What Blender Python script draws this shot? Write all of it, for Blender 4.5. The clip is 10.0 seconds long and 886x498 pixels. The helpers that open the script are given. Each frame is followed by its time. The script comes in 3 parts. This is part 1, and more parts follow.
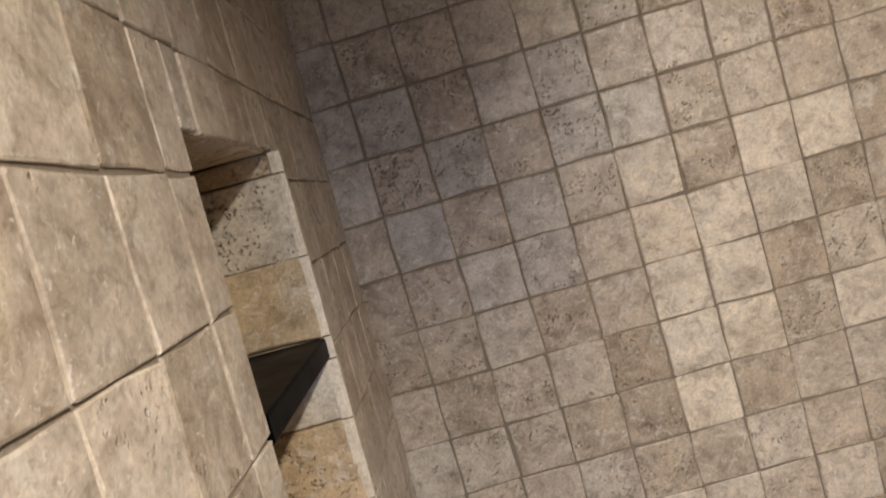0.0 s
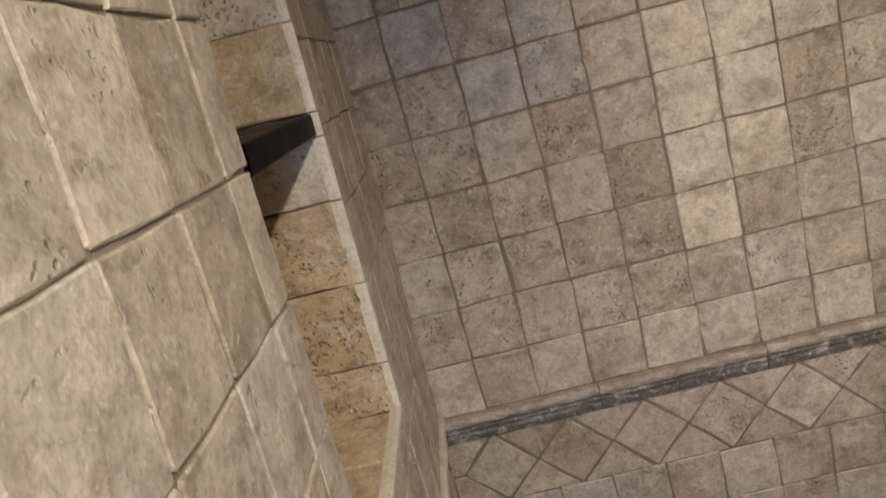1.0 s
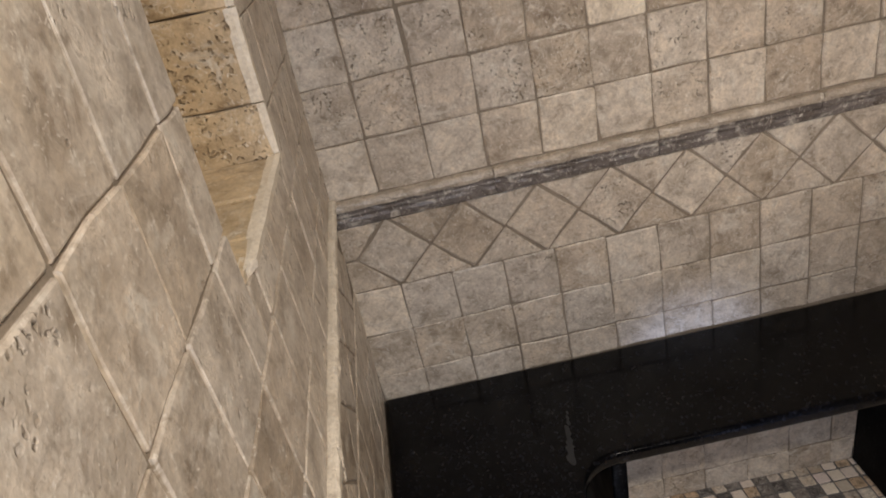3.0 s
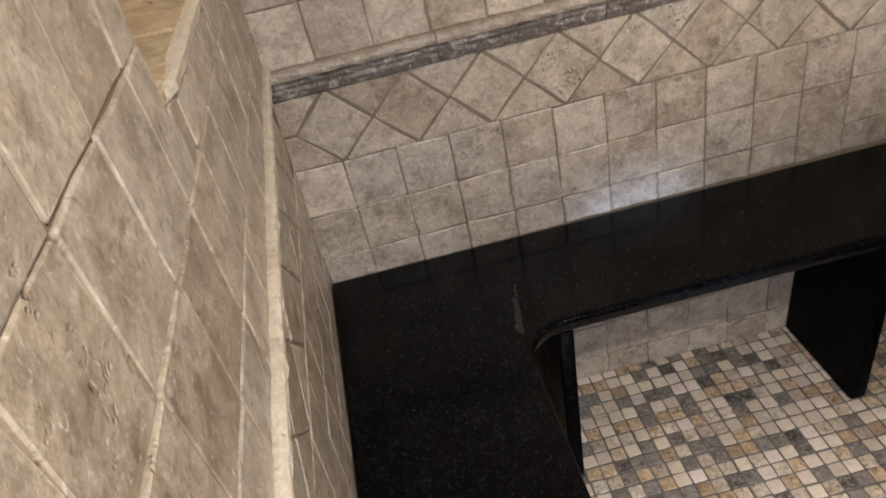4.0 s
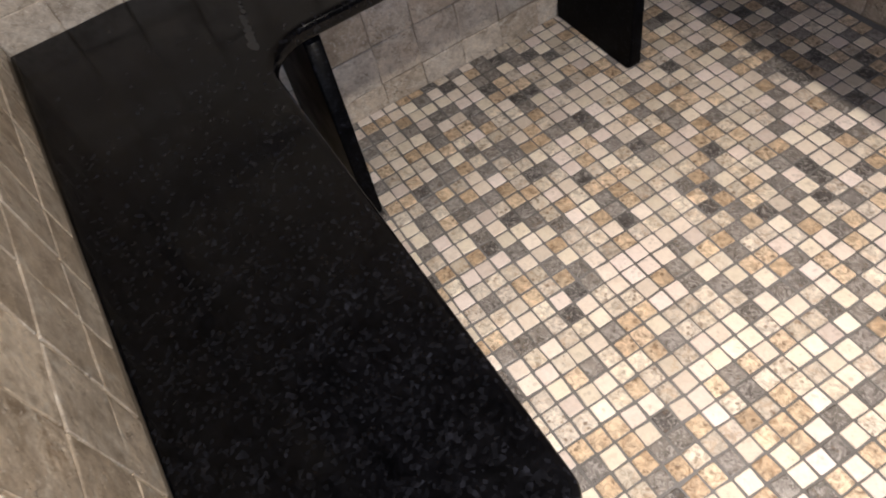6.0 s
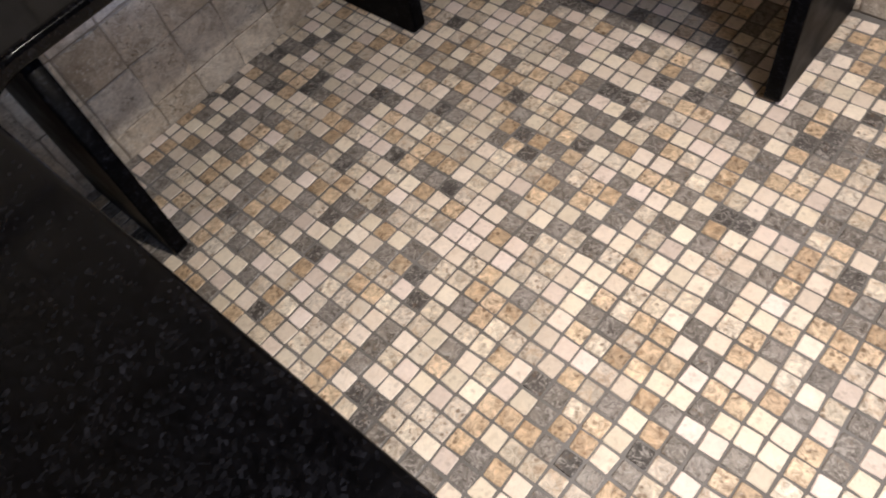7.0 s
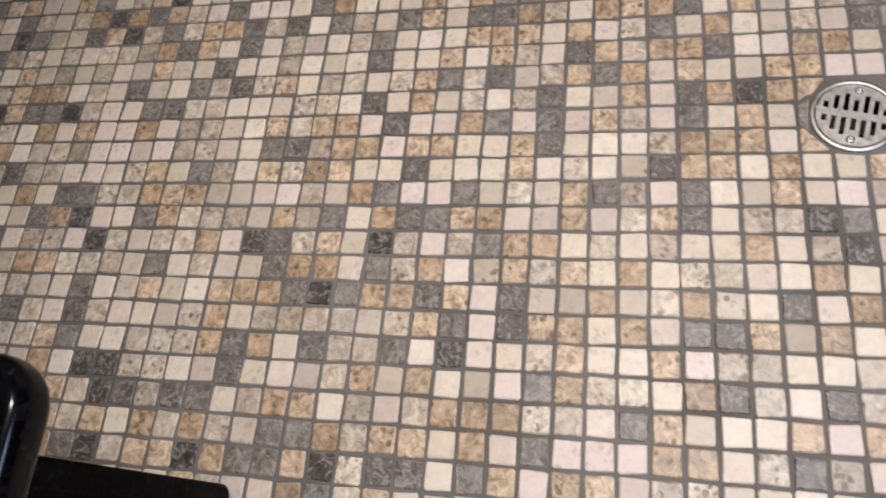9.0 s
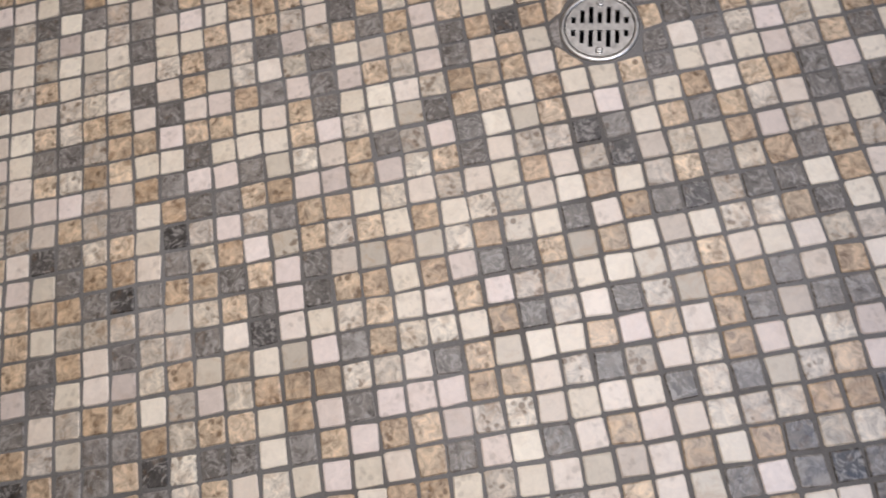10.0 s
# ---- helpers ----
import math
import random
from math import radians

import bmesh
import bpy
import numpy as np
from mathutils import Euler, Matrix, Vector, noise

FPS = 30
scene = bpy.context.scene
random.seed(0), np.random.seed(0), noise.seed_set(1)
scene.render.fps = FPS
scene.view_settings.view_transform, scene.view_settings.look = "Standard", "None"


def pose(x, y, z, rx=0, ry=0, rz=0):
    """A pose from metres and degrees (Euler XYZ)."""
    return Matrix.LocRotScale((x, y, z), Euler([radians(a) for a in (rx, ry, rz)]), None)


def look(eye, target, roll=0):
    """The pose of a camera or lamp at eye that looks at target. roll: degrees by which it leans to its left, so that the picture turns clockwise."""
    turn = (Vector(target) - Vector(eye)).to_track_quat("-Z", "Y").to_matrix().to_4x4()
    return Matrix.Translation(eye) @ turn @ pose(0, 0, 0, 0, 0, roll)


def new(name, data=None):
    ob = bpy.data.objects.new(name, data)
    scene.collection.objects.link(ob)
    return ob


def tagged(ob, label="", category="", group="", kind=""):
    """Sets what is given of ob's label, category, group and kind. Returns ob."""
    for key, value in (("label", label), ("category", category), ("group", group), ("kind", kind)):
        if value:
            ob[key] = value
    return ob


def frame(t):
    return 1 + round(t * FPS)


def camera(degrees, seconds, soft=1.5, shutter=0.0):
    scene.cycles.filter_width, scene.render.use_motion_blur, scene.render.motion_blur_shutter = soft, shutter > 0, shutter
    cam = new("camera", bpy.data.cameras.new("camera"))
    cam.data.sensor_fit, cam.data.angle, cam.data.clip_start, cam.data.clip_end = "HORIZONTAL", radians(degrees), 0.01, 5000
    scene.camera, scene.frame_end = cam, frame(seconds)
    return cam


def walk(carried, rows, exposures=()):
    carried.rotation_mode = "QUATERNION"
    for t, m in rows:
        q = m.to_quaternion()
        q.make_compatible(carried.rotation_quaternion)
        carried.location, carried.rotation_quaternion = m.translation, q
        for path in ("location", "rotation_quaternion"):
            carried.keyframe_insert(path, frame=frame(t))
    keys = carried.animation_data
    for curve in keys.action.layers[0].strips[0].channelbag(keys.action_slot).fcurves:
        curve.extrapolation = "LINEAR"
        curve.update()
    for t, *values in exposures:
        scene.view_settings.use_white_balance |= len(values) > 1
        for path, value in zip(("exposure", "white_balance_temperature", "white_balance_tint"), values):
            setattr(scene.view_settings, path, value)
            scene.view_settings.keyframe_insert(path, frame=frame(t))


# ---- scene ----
cam = camera(62.9, 10.0, soft=1.75, shutter=0.2)
PATH = [
    (0, (0.2, -1.271, 1.703), (0.137, 0.721, 1.533), -14.8),
    (0.5, (0.168, -1.252, 1.654), (0.042, 0.715, 1.312), -14.7),
    (1, (0.175, -1.243, 1.589), (0.037, 0.688, 1.087), -14.2),
    (1.5, (0.183, -1.246, 1.543), (0.077, 0.649, 0.911), -13.3),
    (2, (0.179, -1.24, 1.518), (0.123, 0.619, 0.781), -12.5),
    (2.2, (0.179, -1.241, 1.507), (0.141, 0.603, 0.732), -12.2),
    (3.5, (0.165, -1.239, 1.414), (0.224, 0.468, 0.374), -11.3),
    (4, (0.161, -1.249, 1.372), (0.271, 0.381, 0.218), -11.3),
    (4.5, (0.167, -1.257, 1.322), (0.344, 0.269, 0.041), -11.5),
    (5, (0.17, -1.22, 1.273), (0.42, 0.149, -0.163), -11.9),
    (5.5, (0.182, -1.234, 1.181), (0.497, 0.021, -0.344), -13.5),
    (6.8, (0.277, -1.227, 1.025), (0.869, -0.263, -0.624), -16.2),
    (7, (0.288, -1.217, 1.003), (0.955, -0.306, -0.648), -15.9),
    (7.5, (0.326, -1.242, 0.947), (1.129, -0.431, -0.695), -18.7),
    (8, (0.338, -1.287, 0.891), (1.174, -0.605, -0.794), -22.1),
    (8.5, (0.304, -1.33, 0.835), (1.085, -0.768, -0.918), -25.7),
    (9, (0.271, -1.382, 0.807), (0.983, -0.941, -1.009), -28.5),
    (9.5, (0.261, -1.44, 0.793), (0.919, -1.132, -1.07), -28.4),
    (10, (0.257, -1.489, 0.793), (0.877, -1.339, -1.103), -23.5),
]
EXPOSURES = [(0.0, 0.12, 6500, 9.8), (1.0, -0.18, 6500, 10), (2.0, -0.07, 6480, 10.2), (3.5, 0.1, 6480, 10.2), (4.5, 0.3, 6420, 10),
             (5.5, 0.45, 6250, 10), (7.0, 0.13, 6300, 10.5), (8.5, -0.37, 6200, 10.8), (10.0, -0.63, 5800, 10.4)]
walk(cam, [(t, look(eye, target, roll)) for t, eye, target, roll in PATH], EXPOSURES)

# ---------------------------------------------------------------- light
world = bpy.data.worlds.new("world")
scene.world = world
world.use_nodes = True
world.node_tree.nodes["Background"].inputs[0].default_value = (0.05, 0.05, 0.055, 1)
world.node_tree.nodes["Background"].inputs[1].default_value = 0.2


def lamp(name, kind, m, power, colour, **more):
    data = bpy.data.lights.new(name, kind)
    data.energy, data.color = power, colour
    if kind == "SPOT":
        data.spot_size, data.spot_blend, data.shadow_soft_size = radians(more["cone"]), more["blend"], more["size"]
    else:
        data.shape, data.size, data.size_y = "RECTANGLE", more["width"], more["height"]
    ob = new(name, data)
    ob.matrix_world = m
    return ob


# recessed downlight in the ceiling near the drain (hot spot, and its wash over the walls), cool light taken to come
# from an unseen doorway
lamp("downlight_pool", "SPOT", look((0.76, -1.82, 2.42), (0.93, -1.40, 0.0)), 225, (1.0, 0.885, 0.79), cone=59, blend=1.0, size=0.04)
lamp("downlight_wash", "SPOT", look((0.76, -1.82, 2.42), (0.0, -1.10, 1.08)), 128, (1.0, 0.895, 0.78), cone=84, blend=1.0, size=0.04)
# no such lamp known: spot added to brighten the back wall's right side
lamp("vanity_light", "SPOT", look((1.0, -2.25, 2.1), (1.20, 0.0, 1.48)), 96, (1.0, 0.88, 0.76), cone=52, blend=0.8, size=0.06)
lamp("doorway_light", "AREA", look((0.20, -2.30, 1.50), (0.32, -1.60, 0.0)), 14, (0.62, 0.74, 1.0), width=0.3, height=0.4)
# narrow spot of no known source, added for the cool patch by the seat
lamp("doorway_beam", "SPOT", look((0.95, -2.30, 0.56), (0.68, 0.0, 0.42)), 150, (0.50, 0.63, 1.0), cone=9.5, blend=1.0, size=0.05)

# ---------------------------------------------------------------- materials
def material(name):
    m = bpy.data.materials.new(name)
    m.use_nodes = True
    nt = m.node_tree
    return m, nt, nt.nodes["Principled BSDF"]


def node(nt, kind, **values):
    n = nt.nodes.new(kind)
    for key, value in values.items():
        n.inputs[key].default_value = value
    return n


def ramp(nt, source, stops, constant=False):
    r = nt.nodes.new("ShaderNodeValToRGB")
    e = r.color_ramp.elements
    while len(e) < len(stops):
        e.new(0.5)
    for el, (p, c) in zip(e, stops):
        el.position, el.color = p, (*c, 1) if len(c) == 3 else c
    if constant:
        r.color_ramp.interpolation = "CONSTANT"
    nt.links.new(source, r.inputs[0])
    return r.outputs[0]


def mixed(nt, fac, a, b, mode="MIX"):
    n = nt.nodes.new("ShaderNodeMix")
    n.data_type, n.blend_type = "RGBA", mode
    for sock, value in ((n.inputs[0], fac), (n.inputs[6], a), (n.inputs[7], b)):
        if isinstance(value, (int, float)):
            sock.default_value = value
        elif isinstance(value, tuple):
            sock.default_value = (*value, 1)
        else:
            nt.links.new(value, sock)
    return n.outputs[2]


def maths(nt, op, a, b=0.0):
    n = nt.nodes.new("ShaderNodeMath")
    n.operation = op
    for sock, value in ((n.inputs[0], a), (n.inputs[1], b)):
        if isinstance(value, (int, float)):
            sock.default_value = value
        else:
            nt.links.new(value, sock)
    return n.outputs[0]


def stone_space(nt, joined):
    """Coordinates that differ from piece to piece, and the piece's random number."""
    if joined:
        rnd = nt.nodes.new("ShaderNodeNewGeometry").outputs["Random Per Island"]
    else:
        rnd = nt.nodes.new("ShaderNodeObjectInfo").outputs["Random"]
    tc = nt.nodes.new("ShaderNodeTexCoord").outputs["Object"]
    comb = nt.nodes.new("ShaderNodeCombineXYZ")
    nt.links.new(maths(nt, "MULTIPLY", rnd, 37.0), comb.inputs[0])
    nt.links.new(maths(nt, "MULTIPLY", rnd, 91.0), comb.inputs[1])
    nt.links.new(maths(nt, "MULTIPLY", rnd, 53.0), comb.inputs[2])
    add = nt.nodes.new("ShaderNodeVectorMath")
    nt.links.new(tc, add.inputs[0])
    nt.links.new(comb.outputs[0], add.inputs[1])
    return add.outputs[0], rnd


def noise_at(nt, co, scale, detail=4.0, rough=0.55, dist=0.0):
    n = node(nt, "ShaderNodeTexNoise", Scale=scale, Detail=detail, Roughness=rough, Distortion=dist)
    nt.links.new(co, n.inputs["Vector"])
    return n.outputs["Fac"]


def other_random(nt, rnd, k):
    return maths(nt, "FRACT", maths(nt, "MULTIPLY", rnd, k))


def travertine(name, joined=False, tones=None, pits=1.0, density=0.36, calm=1.0):
    """Tumbled travertine: mottled beige, clouded with grey, with small open pits."""
    m, nt, bsdf = material(name)
    co, rnd = stone_space(nt, joined)
    tones = tones or [(0.0, (0.45, 0.375, 0.29)), (0.25, (0.54, 0.46, 0.365)), (0.45, (0.53, 0.465, 0.385)), (0.65, (0.59, 0.505, 0.405)),
                      (0.85, (0.57, 0.51, 0.435)), (1.0, (0.68, 0.595, 0.485))]
    base = ramp(nt, rnd, tones)
    cloud = noise_at(nt, co, 17.0, 5.0, 0.6, 0.4)
    dark = ramp(nt, cloud, [(0.34, (0.72, 0.69, 0.65)), (0.51, (0.98, 0.98, 0.98)), (0.68, (1.2, 1.19, 1.17))])
    base = mixed(nt, calm, base, dark, "MULTIPLY")
    stain = ramp(nt, noise_at(nt, co, 38.0, 6.0, 0.65, 0.8), [(0.32, (0.52, 0.46, 0.395)), (0.47, (1, 1, 1)), (0.68, (1.3, 1.3, 1.28))])
    base = mixed(nt, 0.7 * calm, base, stain, "MULTIPLY")
    pale = ramp(nt, noise_at(nt, co, 26.0, 5.0, 0.7, 1.2), [(0.53, (0, 0, 0)), (0.68, (1, 1, 1))])
    base = mixed(nt, maths(nt, "MULTIPLY", pale, 0.75 * min(1.0, calm + 0.2)), base, (0.74, 0.69, 0.60))
    # chalky flecks, with small glints painted in as the same white
    fleck_glint = ramp(nt, noise_at(nt, co, 120.0, 3.0, 0.6, 1.6), [(0.60, (0, 0, 0)), (0.70, (1, 1, 1))])
    base = mixed(nt, maths(nt, "MULTIPLY", fleck_glint, 0.75), base, (0.82, 0.77, 0.69))
    # pits, thicker on some pieces than on others
    v = node(nt, "ShaderNodeTexVoronoi", Scale=165.0)
    warp = node(nt, "ShaderNodeTexNoise", Scale=70.0, Detail=3.0)
    nt.links.new(co, warp.inputs["Vector"])
    wadd = nt.nodes.new("ShaderNodeVectorMath")
    wadd.operation = "MULTIPLY_ADD"
    nt.links.new(warp.outputs["Color"], wadd.inputs[0])
    wadd.inputs[1].default_value = (0.012, 0.012, 0.012)
    nt.links.new(co, wadd.inputs[2])
    nt.links.new(wadd.outputs[0], v.inputs["Vector"])
    where = noise_at(nt, co, 30.0, 3.0, 0.6)
    amount = maths(nt, "ADD", maths(nt, "MULTIPLY", other_random(nt, rnd, 17.3), 0.22), density)
    gate = maths(nt, "MULTIPLY", maths(nt, "SUBTRACT", where, maths(nt, "SUBTRACT", 1.0, amount)), 5.0)
    gate = maths(nt, "MINIMUM", maths(nt, "MAXIMUM", gate, 0.0), 1.0)
    ragged = maths(nt, "ADD", v.outputs["Distance"], maths(nt, "MULTIPLY", maths(nt, "SUBTRACT", noise_at(nt, co, 95.0, 3.0, 0.7), 0.5), 1.3))
    hole = ramp(nt, ragged, [(0.13, (1, 1, 1)), (0.34, (0, 0, 0))])
    pit = maths(nt, "MULTIPLY", maths(nt, "MULTIPLY", hole, gate), pits)
    base = mixed(nt, maths(nt, "MULTIPLY", pit, 0.58), base, (0.18, 0.13, 0.085))
    rough = ramp(nt, cloud, [(0.3, (0.42,) * 3), (0.7, (0.22,) * 3)])
    nt.links.new(rough, bsdf.inputs["Roughness"])
    fine = noise_at(nt, co, 190.0, 4.0, 0.65, 0.6)
    base = mixed(nt, 0.7, base, ramp(nt, fine, [(0.33, (0.74, 0.71, 0.68)), (0.5, (1, 1, 1)), (0.68, (1.2, 1.2, 1.2))]), "MULTIPLY")
    nt.links.new(base, bsdf.inputs["Base Color"])
    relief = maths(nt, "ADD", maths(nt, "MULTIPLY", noise_at(nt, co, 45.0, 6.0, 0.62), 0.7), maths(nt, "MULTIPLY", fine, 0.18))
    height = maths(nt, "SUBTRACT", relief, maths(nt, "MULTIPLY", pit, 1.3))
    bump = node(nt, "ShaderNodeBump", Strength=0.9, Distance=0.003)
    nt.links.new(height, bump.inputs["Height"])
    nt.links.new(bump.outputs[0], bsdf.inputs["Normal"])
    return m


MOSAIC = [(0.0, (0.80, 0.715, 0.585)), (0.14, (0.77, 0.675, 0.575)), (0.28, (0.78, 0.675, 0.605)), (0.38, (0.63, 0.56, 0.46)),
          (0.49, (0.54, 0.48, 0.405)), (0.57, (0.57, 0.45, 0.32)), (0.68, (0.47, 0.355, 0.24)), (0.775, (0.155, 0.14, 0.125)),
          (0.83, (0.215, 0.194, 0.173)), (0.885, (0.075, 0.068, 0.063))]
# cream, pale mottled, tan, grey and dark stones: their stretch of the scale above
KINDS = {"W": (0.0, 0.379), "P": (0.381, 0.569), "T": (0.571, 0.774), "G": (0.776, 0.884), "D": (0.886, 0.999)}


def mosaic_stone(name, joined, lo, hi):
    m, nt, bsdf = material(name)
    co, own = stone_space(nt, joined)
    rnd = maths(nt, "ADD", maths(nt, "MULTIPLY", own, hi - lo), lo)
    base = ramp(nt, rnd, MOSAIC, True)
    r2 = other_random(nt, own, 57.0)
    base = mixed(nt, 1.0, base, ramp(nt, r2, [(0.0, (0.74, 0.72, 0.69)), (0.35, (0.98, 0.95, 0.90)), (0.7, (1.0, 0.98, 0.97)), (1.0, (1.12, 1.12, 1.1))]), "MULTIPLY")
    cloud = noise_at(nt, co, 78.0, 5.0, 0.65, 0.8)
    spread = ramp(nt, cloud, [(0.32, (0.42, 0.37, 0.33)), (0.48, (1, 1, 1)), (0.66, (1.55, 1.53, 1.5))])
    plain = ramp(nt, rnd, [(0.0, (0.15,) * 3), (0.40, (0.75,) * 3), (0.57, (1,) * 3), (0.775, (1,) * 3)], True)
    base = mixed(nt, plain, base, mixed(nt, 1.0, base, spread, "MULTIPLY"))
    rust = ramp(nt, noise_at(nt, co, 42.0, 4.0, 0.7, 1.0), [(0.50, (0, 0, 0)), (0.64, (1, 1, 1))])
    tan = ramp(nt, rnd, [(0.0, (0.12,) * 3), (0.38, (0.35,) * 3), (0.57, (0.33,) * 3), (0.775, (0,) * 3)], True)
    base = mixed(nt, maths(nt, "MULTIPLY", rust, tan), base, (0.40, 0.235, 0.11))
    vein = ramp(nt, noise_at(nt, co, 58.0, 5.0, 0.72, 2.2), [(0.49, (0, 0, 0)), (0.61, (1, 1, 1))])
    grey = ramp(nt, rnd, [(0.0, (0,) * 3), (0.775, (0.75,) * 3)], True)
    base = mixed(nt, maths(nt, "MULTIPLY", vein, grey), base, (0.40, 0.365, 0.325))
    v = node(nt, "ShaderNodeTexVoronoi", Scale=108.0)
    nt.links.new(co, v.inputs["Vector"])
    gate = ramp(nt, noise_at(nt, co, 60.0, 2.0), [(0.50, (0, 0, 0)), (0.60, (1, 1, 1))])
    some = ramp(nt, other_random(nt, own, 131.0), [(0.0, (0, 0, 0)), (0.45, (1, 1, 1))], True)
    hole = ramp(nt, v.outputs["Distance"], [(0.28, (1, 1, 1)), (0.50, (0, 0, 0))])
    holed = ramp(nt, rnd, [(0.0, (0.3,) * 3), (0.38, (0.9,) * 3), (0.57, (1,) * 3), (0.775, (0.5,) * 3)], True)
    pit = maths(nt, "MULTIPLY", maths(nt, "MULTIPLY", maths(nt, "MULTIPLY", hole, gate), some), holed)
    base = mixed(nt, maths(nt, "MULTIPLY", pit, 0.8), base, (0.14, 0.085, 0.045))
    nt.links.new(base, bsdf.inputs["Base Color"])
    nt.links.new(ramp(nt, cloud, [(0.3, (0.40,) * 3), (0.7, (0.55,) * 3)]), bsdf.inputs["Roughness"])
    height = maths(nt, "SUBTRACT", maths(nt, "MULTIPLY", cloud, 0.5), pit)
    bump = node(nt, "ShaderNodeBump", Strength=0.4, Distance=0.0012)
    nt.links.new(height, bump.inputs["Height"])
    nt.links.new(bump.outputs[0], bsdf.inputs["Normal"])
    return m


def grout(name, a, b):
    m, nt, bsdf = material(name)
    co = nt.nodes.new("ShaderNodeTexCoord").outputs["Object"]
    n1 = noise_at(nt, co, 6.0, 4.0)
    base = ramp(nt, n1, [(0.35, a), (0.65, b)])
    fine = ramp(nt, noise_at(nt, co, 500.0, 3.0), [(0.3, (0.8,) * 3), (0.7, (1.12,) * 3)])
    nt.links.new(mixed(nt, 1.0, base, fine, "MULTIPLY"), bsdf.inputs["Base Color"])
    bsdf.inputs["Roughness"].default_value = 0.85
    bump = node(nt, "ShaderNodeBump", Strength=0.6, Distance=0.001)
    nt.links.new(noise_at(nt, co, 350.0, 4.0), bump.inputs["Height"])
    nt.links.new(bump.outputs[0], bsdf.inputs["Normal"])
    return m


def granite(name, gloss=0.14, low=0.10, high=0.24):
    """Black granite with fine grey-blue crystals."""
    m, nt, bsdf = material(name)
    co = nt.nodes.new("ShaderNodeTexCoord").outputs["Object"]
    v = node(nt, "ShaderNodeTexVoronoi", Scale=230.0)
    nt.links.new(co, v.inputs["Vector"])
    grain = ramp(nt, v.outputs["Color"], [(0.35, (0.0018, 0.0018, 0.0022)), (0.62, (0.003, 0.003, 0.0038)), (0.80, (0.006, 0.0062, 0.0078)), (0.95, (0.0125, 0.013, 0.017))])
    patch = ramp(nt, noise_at(nt, co, 45.0, 4.0, 0.6), [(0.35, (0.55,) * 3), (0.65, (1.3,) * 3)])
    nt.links.new(mixed(nt, 1.0, grain, patch, "MULTIPLY"), bsdf.inputs["Base Color"])
    film = ramp(nt, noise_at(nt, co, 9.0, 5.0, 0.6), [(0.35, (low,) * 3), (0.7, (high,) * 3)])
    nt.links.new(film, bsdf.inputs["Roughness"])
    bsdf.inputs["Specular IOR Level"].default_value = gloss
    return m


def metal(name, colour, rough):
    m, nt, bsdf = material(name)
    co = nt.nodes.new("ShaderNodeTexCoord").outputs["Object"]
    spots = ramp(nt, noise_at(nt, co, 90.0, 5.0, 0.7), [(0.38, tuple(c * 0.78 for c in colour)), (0.6, colour)])
    nt.links.new(spots, bsdf.inputs["Base Color"])
    bsdf.inputs["Metallic"].default_value = 1.0
    nt.links.new(ramp(nt, noise_at(nt, co, 140.0, 3.0), [(0.3, (rough,) * 3), (0.7, (rough + 0.2,) * 3)]), bsdf.inputs["Roughness"])
    return m


def plaster(name, colour):
    m, nt, bsdf = material(name)
    co = nt.nodes.new("ShaderNodeTexCoord").outputs["Object"]
    nt.links.new(ramp(nt, noise_at(nt, co, 5.0, 5.0), [(0.3, tuple(c * 0.92 for c in colour)), (0.7, colour)]), bsdf.inputs["Base Color"])
    bsdf.inputs["Roughness"].default_value = 0.8
    return m


TILE = travertine("tumbled_travertine")
TILE_LEFT = travertine("worn_travertine", False, None, 0.6, 0.29)
TILE_JOINED = travertine("tumbled_travertine_far", True)
PALE = travertine("pale_travertine", False, [(0.0, (0.70, 0.60, 0.47)), (0.5, (0.74, 0.66, 0.55)), (1.0, (0.78, 0.69, 0.56))], 0.6, 0.30)
GREYED = travertine("grey_travertine", False, [(0.0, (0.46, 0.415, 0.365)), (0.5, (0.52, 0.47, 0.41)), (1.0, (0.57, 0.52, 0.46))], 0.8)
BROWN = travertine("brown_travertine", False, [(0.0, (0.43, 0.35, 0.265)), (0.5, (0.47, 0.385, 0.295)), (1.0, (0.52, 0.43, 0.33))], 1.0)
GOLD = [(0.0, (0.52, 0.39, 0.235)), (0.4, (0.55, 0.44, 0.30)), (0.62, (0.53, 0.42, 0.28)), (0.78, (0.50, 0.37, 0.22)), (1.0, (0.56, 0.42, 0.26))]
JAMB_PALE = travertine("pale_pitted_travertine", False, [(0.0, (0.64, 0.58, 0.48)), (1.0, (0.68, 0.62, 0.52))], 1.0, 0.42)
JAMB_PLAIN = travertine("smooth_honey_travertine", False, [(0.0, (0.52, 0.41, 0.265)), (1.0, (0.55, 0.435, 0.285))], 0.6, 0.26)
JAMB = travertine("honey_travertine", False, GOLD, 1.0, 0.46)
# stone of the niche edges; on the left moulding it paints the lit lip
CREAM = travertine("cream_edge_and_lit_lip", False, [(0.0, (0.70, 0.62, 0.50)), (1.0, (0.78, 0.70, 0.57))], 0.3, 0.30, 0.3)
LIP_STONE = travertine("rough_travertine_lip", False, [(0.0, (0.47, 0.405, 0.325)), (1.0, (0.55, 0.48, 0.395))], 0.6, 0.34, 0.8)
# grey moulding face; the shade under its lip is put into this colour
GREY_SHADED = travertine("grey_shaded_moulding", False, [(0.0, (0.155, 0.135, 0.125)), (1.0, (0.19, 0.165, 0.15))], 0.5)
STONE_NAMES = {"W": "cream_stone", "P": "pale_mottled_stone", "T": "tan_stone", "G": "grey_stone", "D": "dark_grey_stone"}
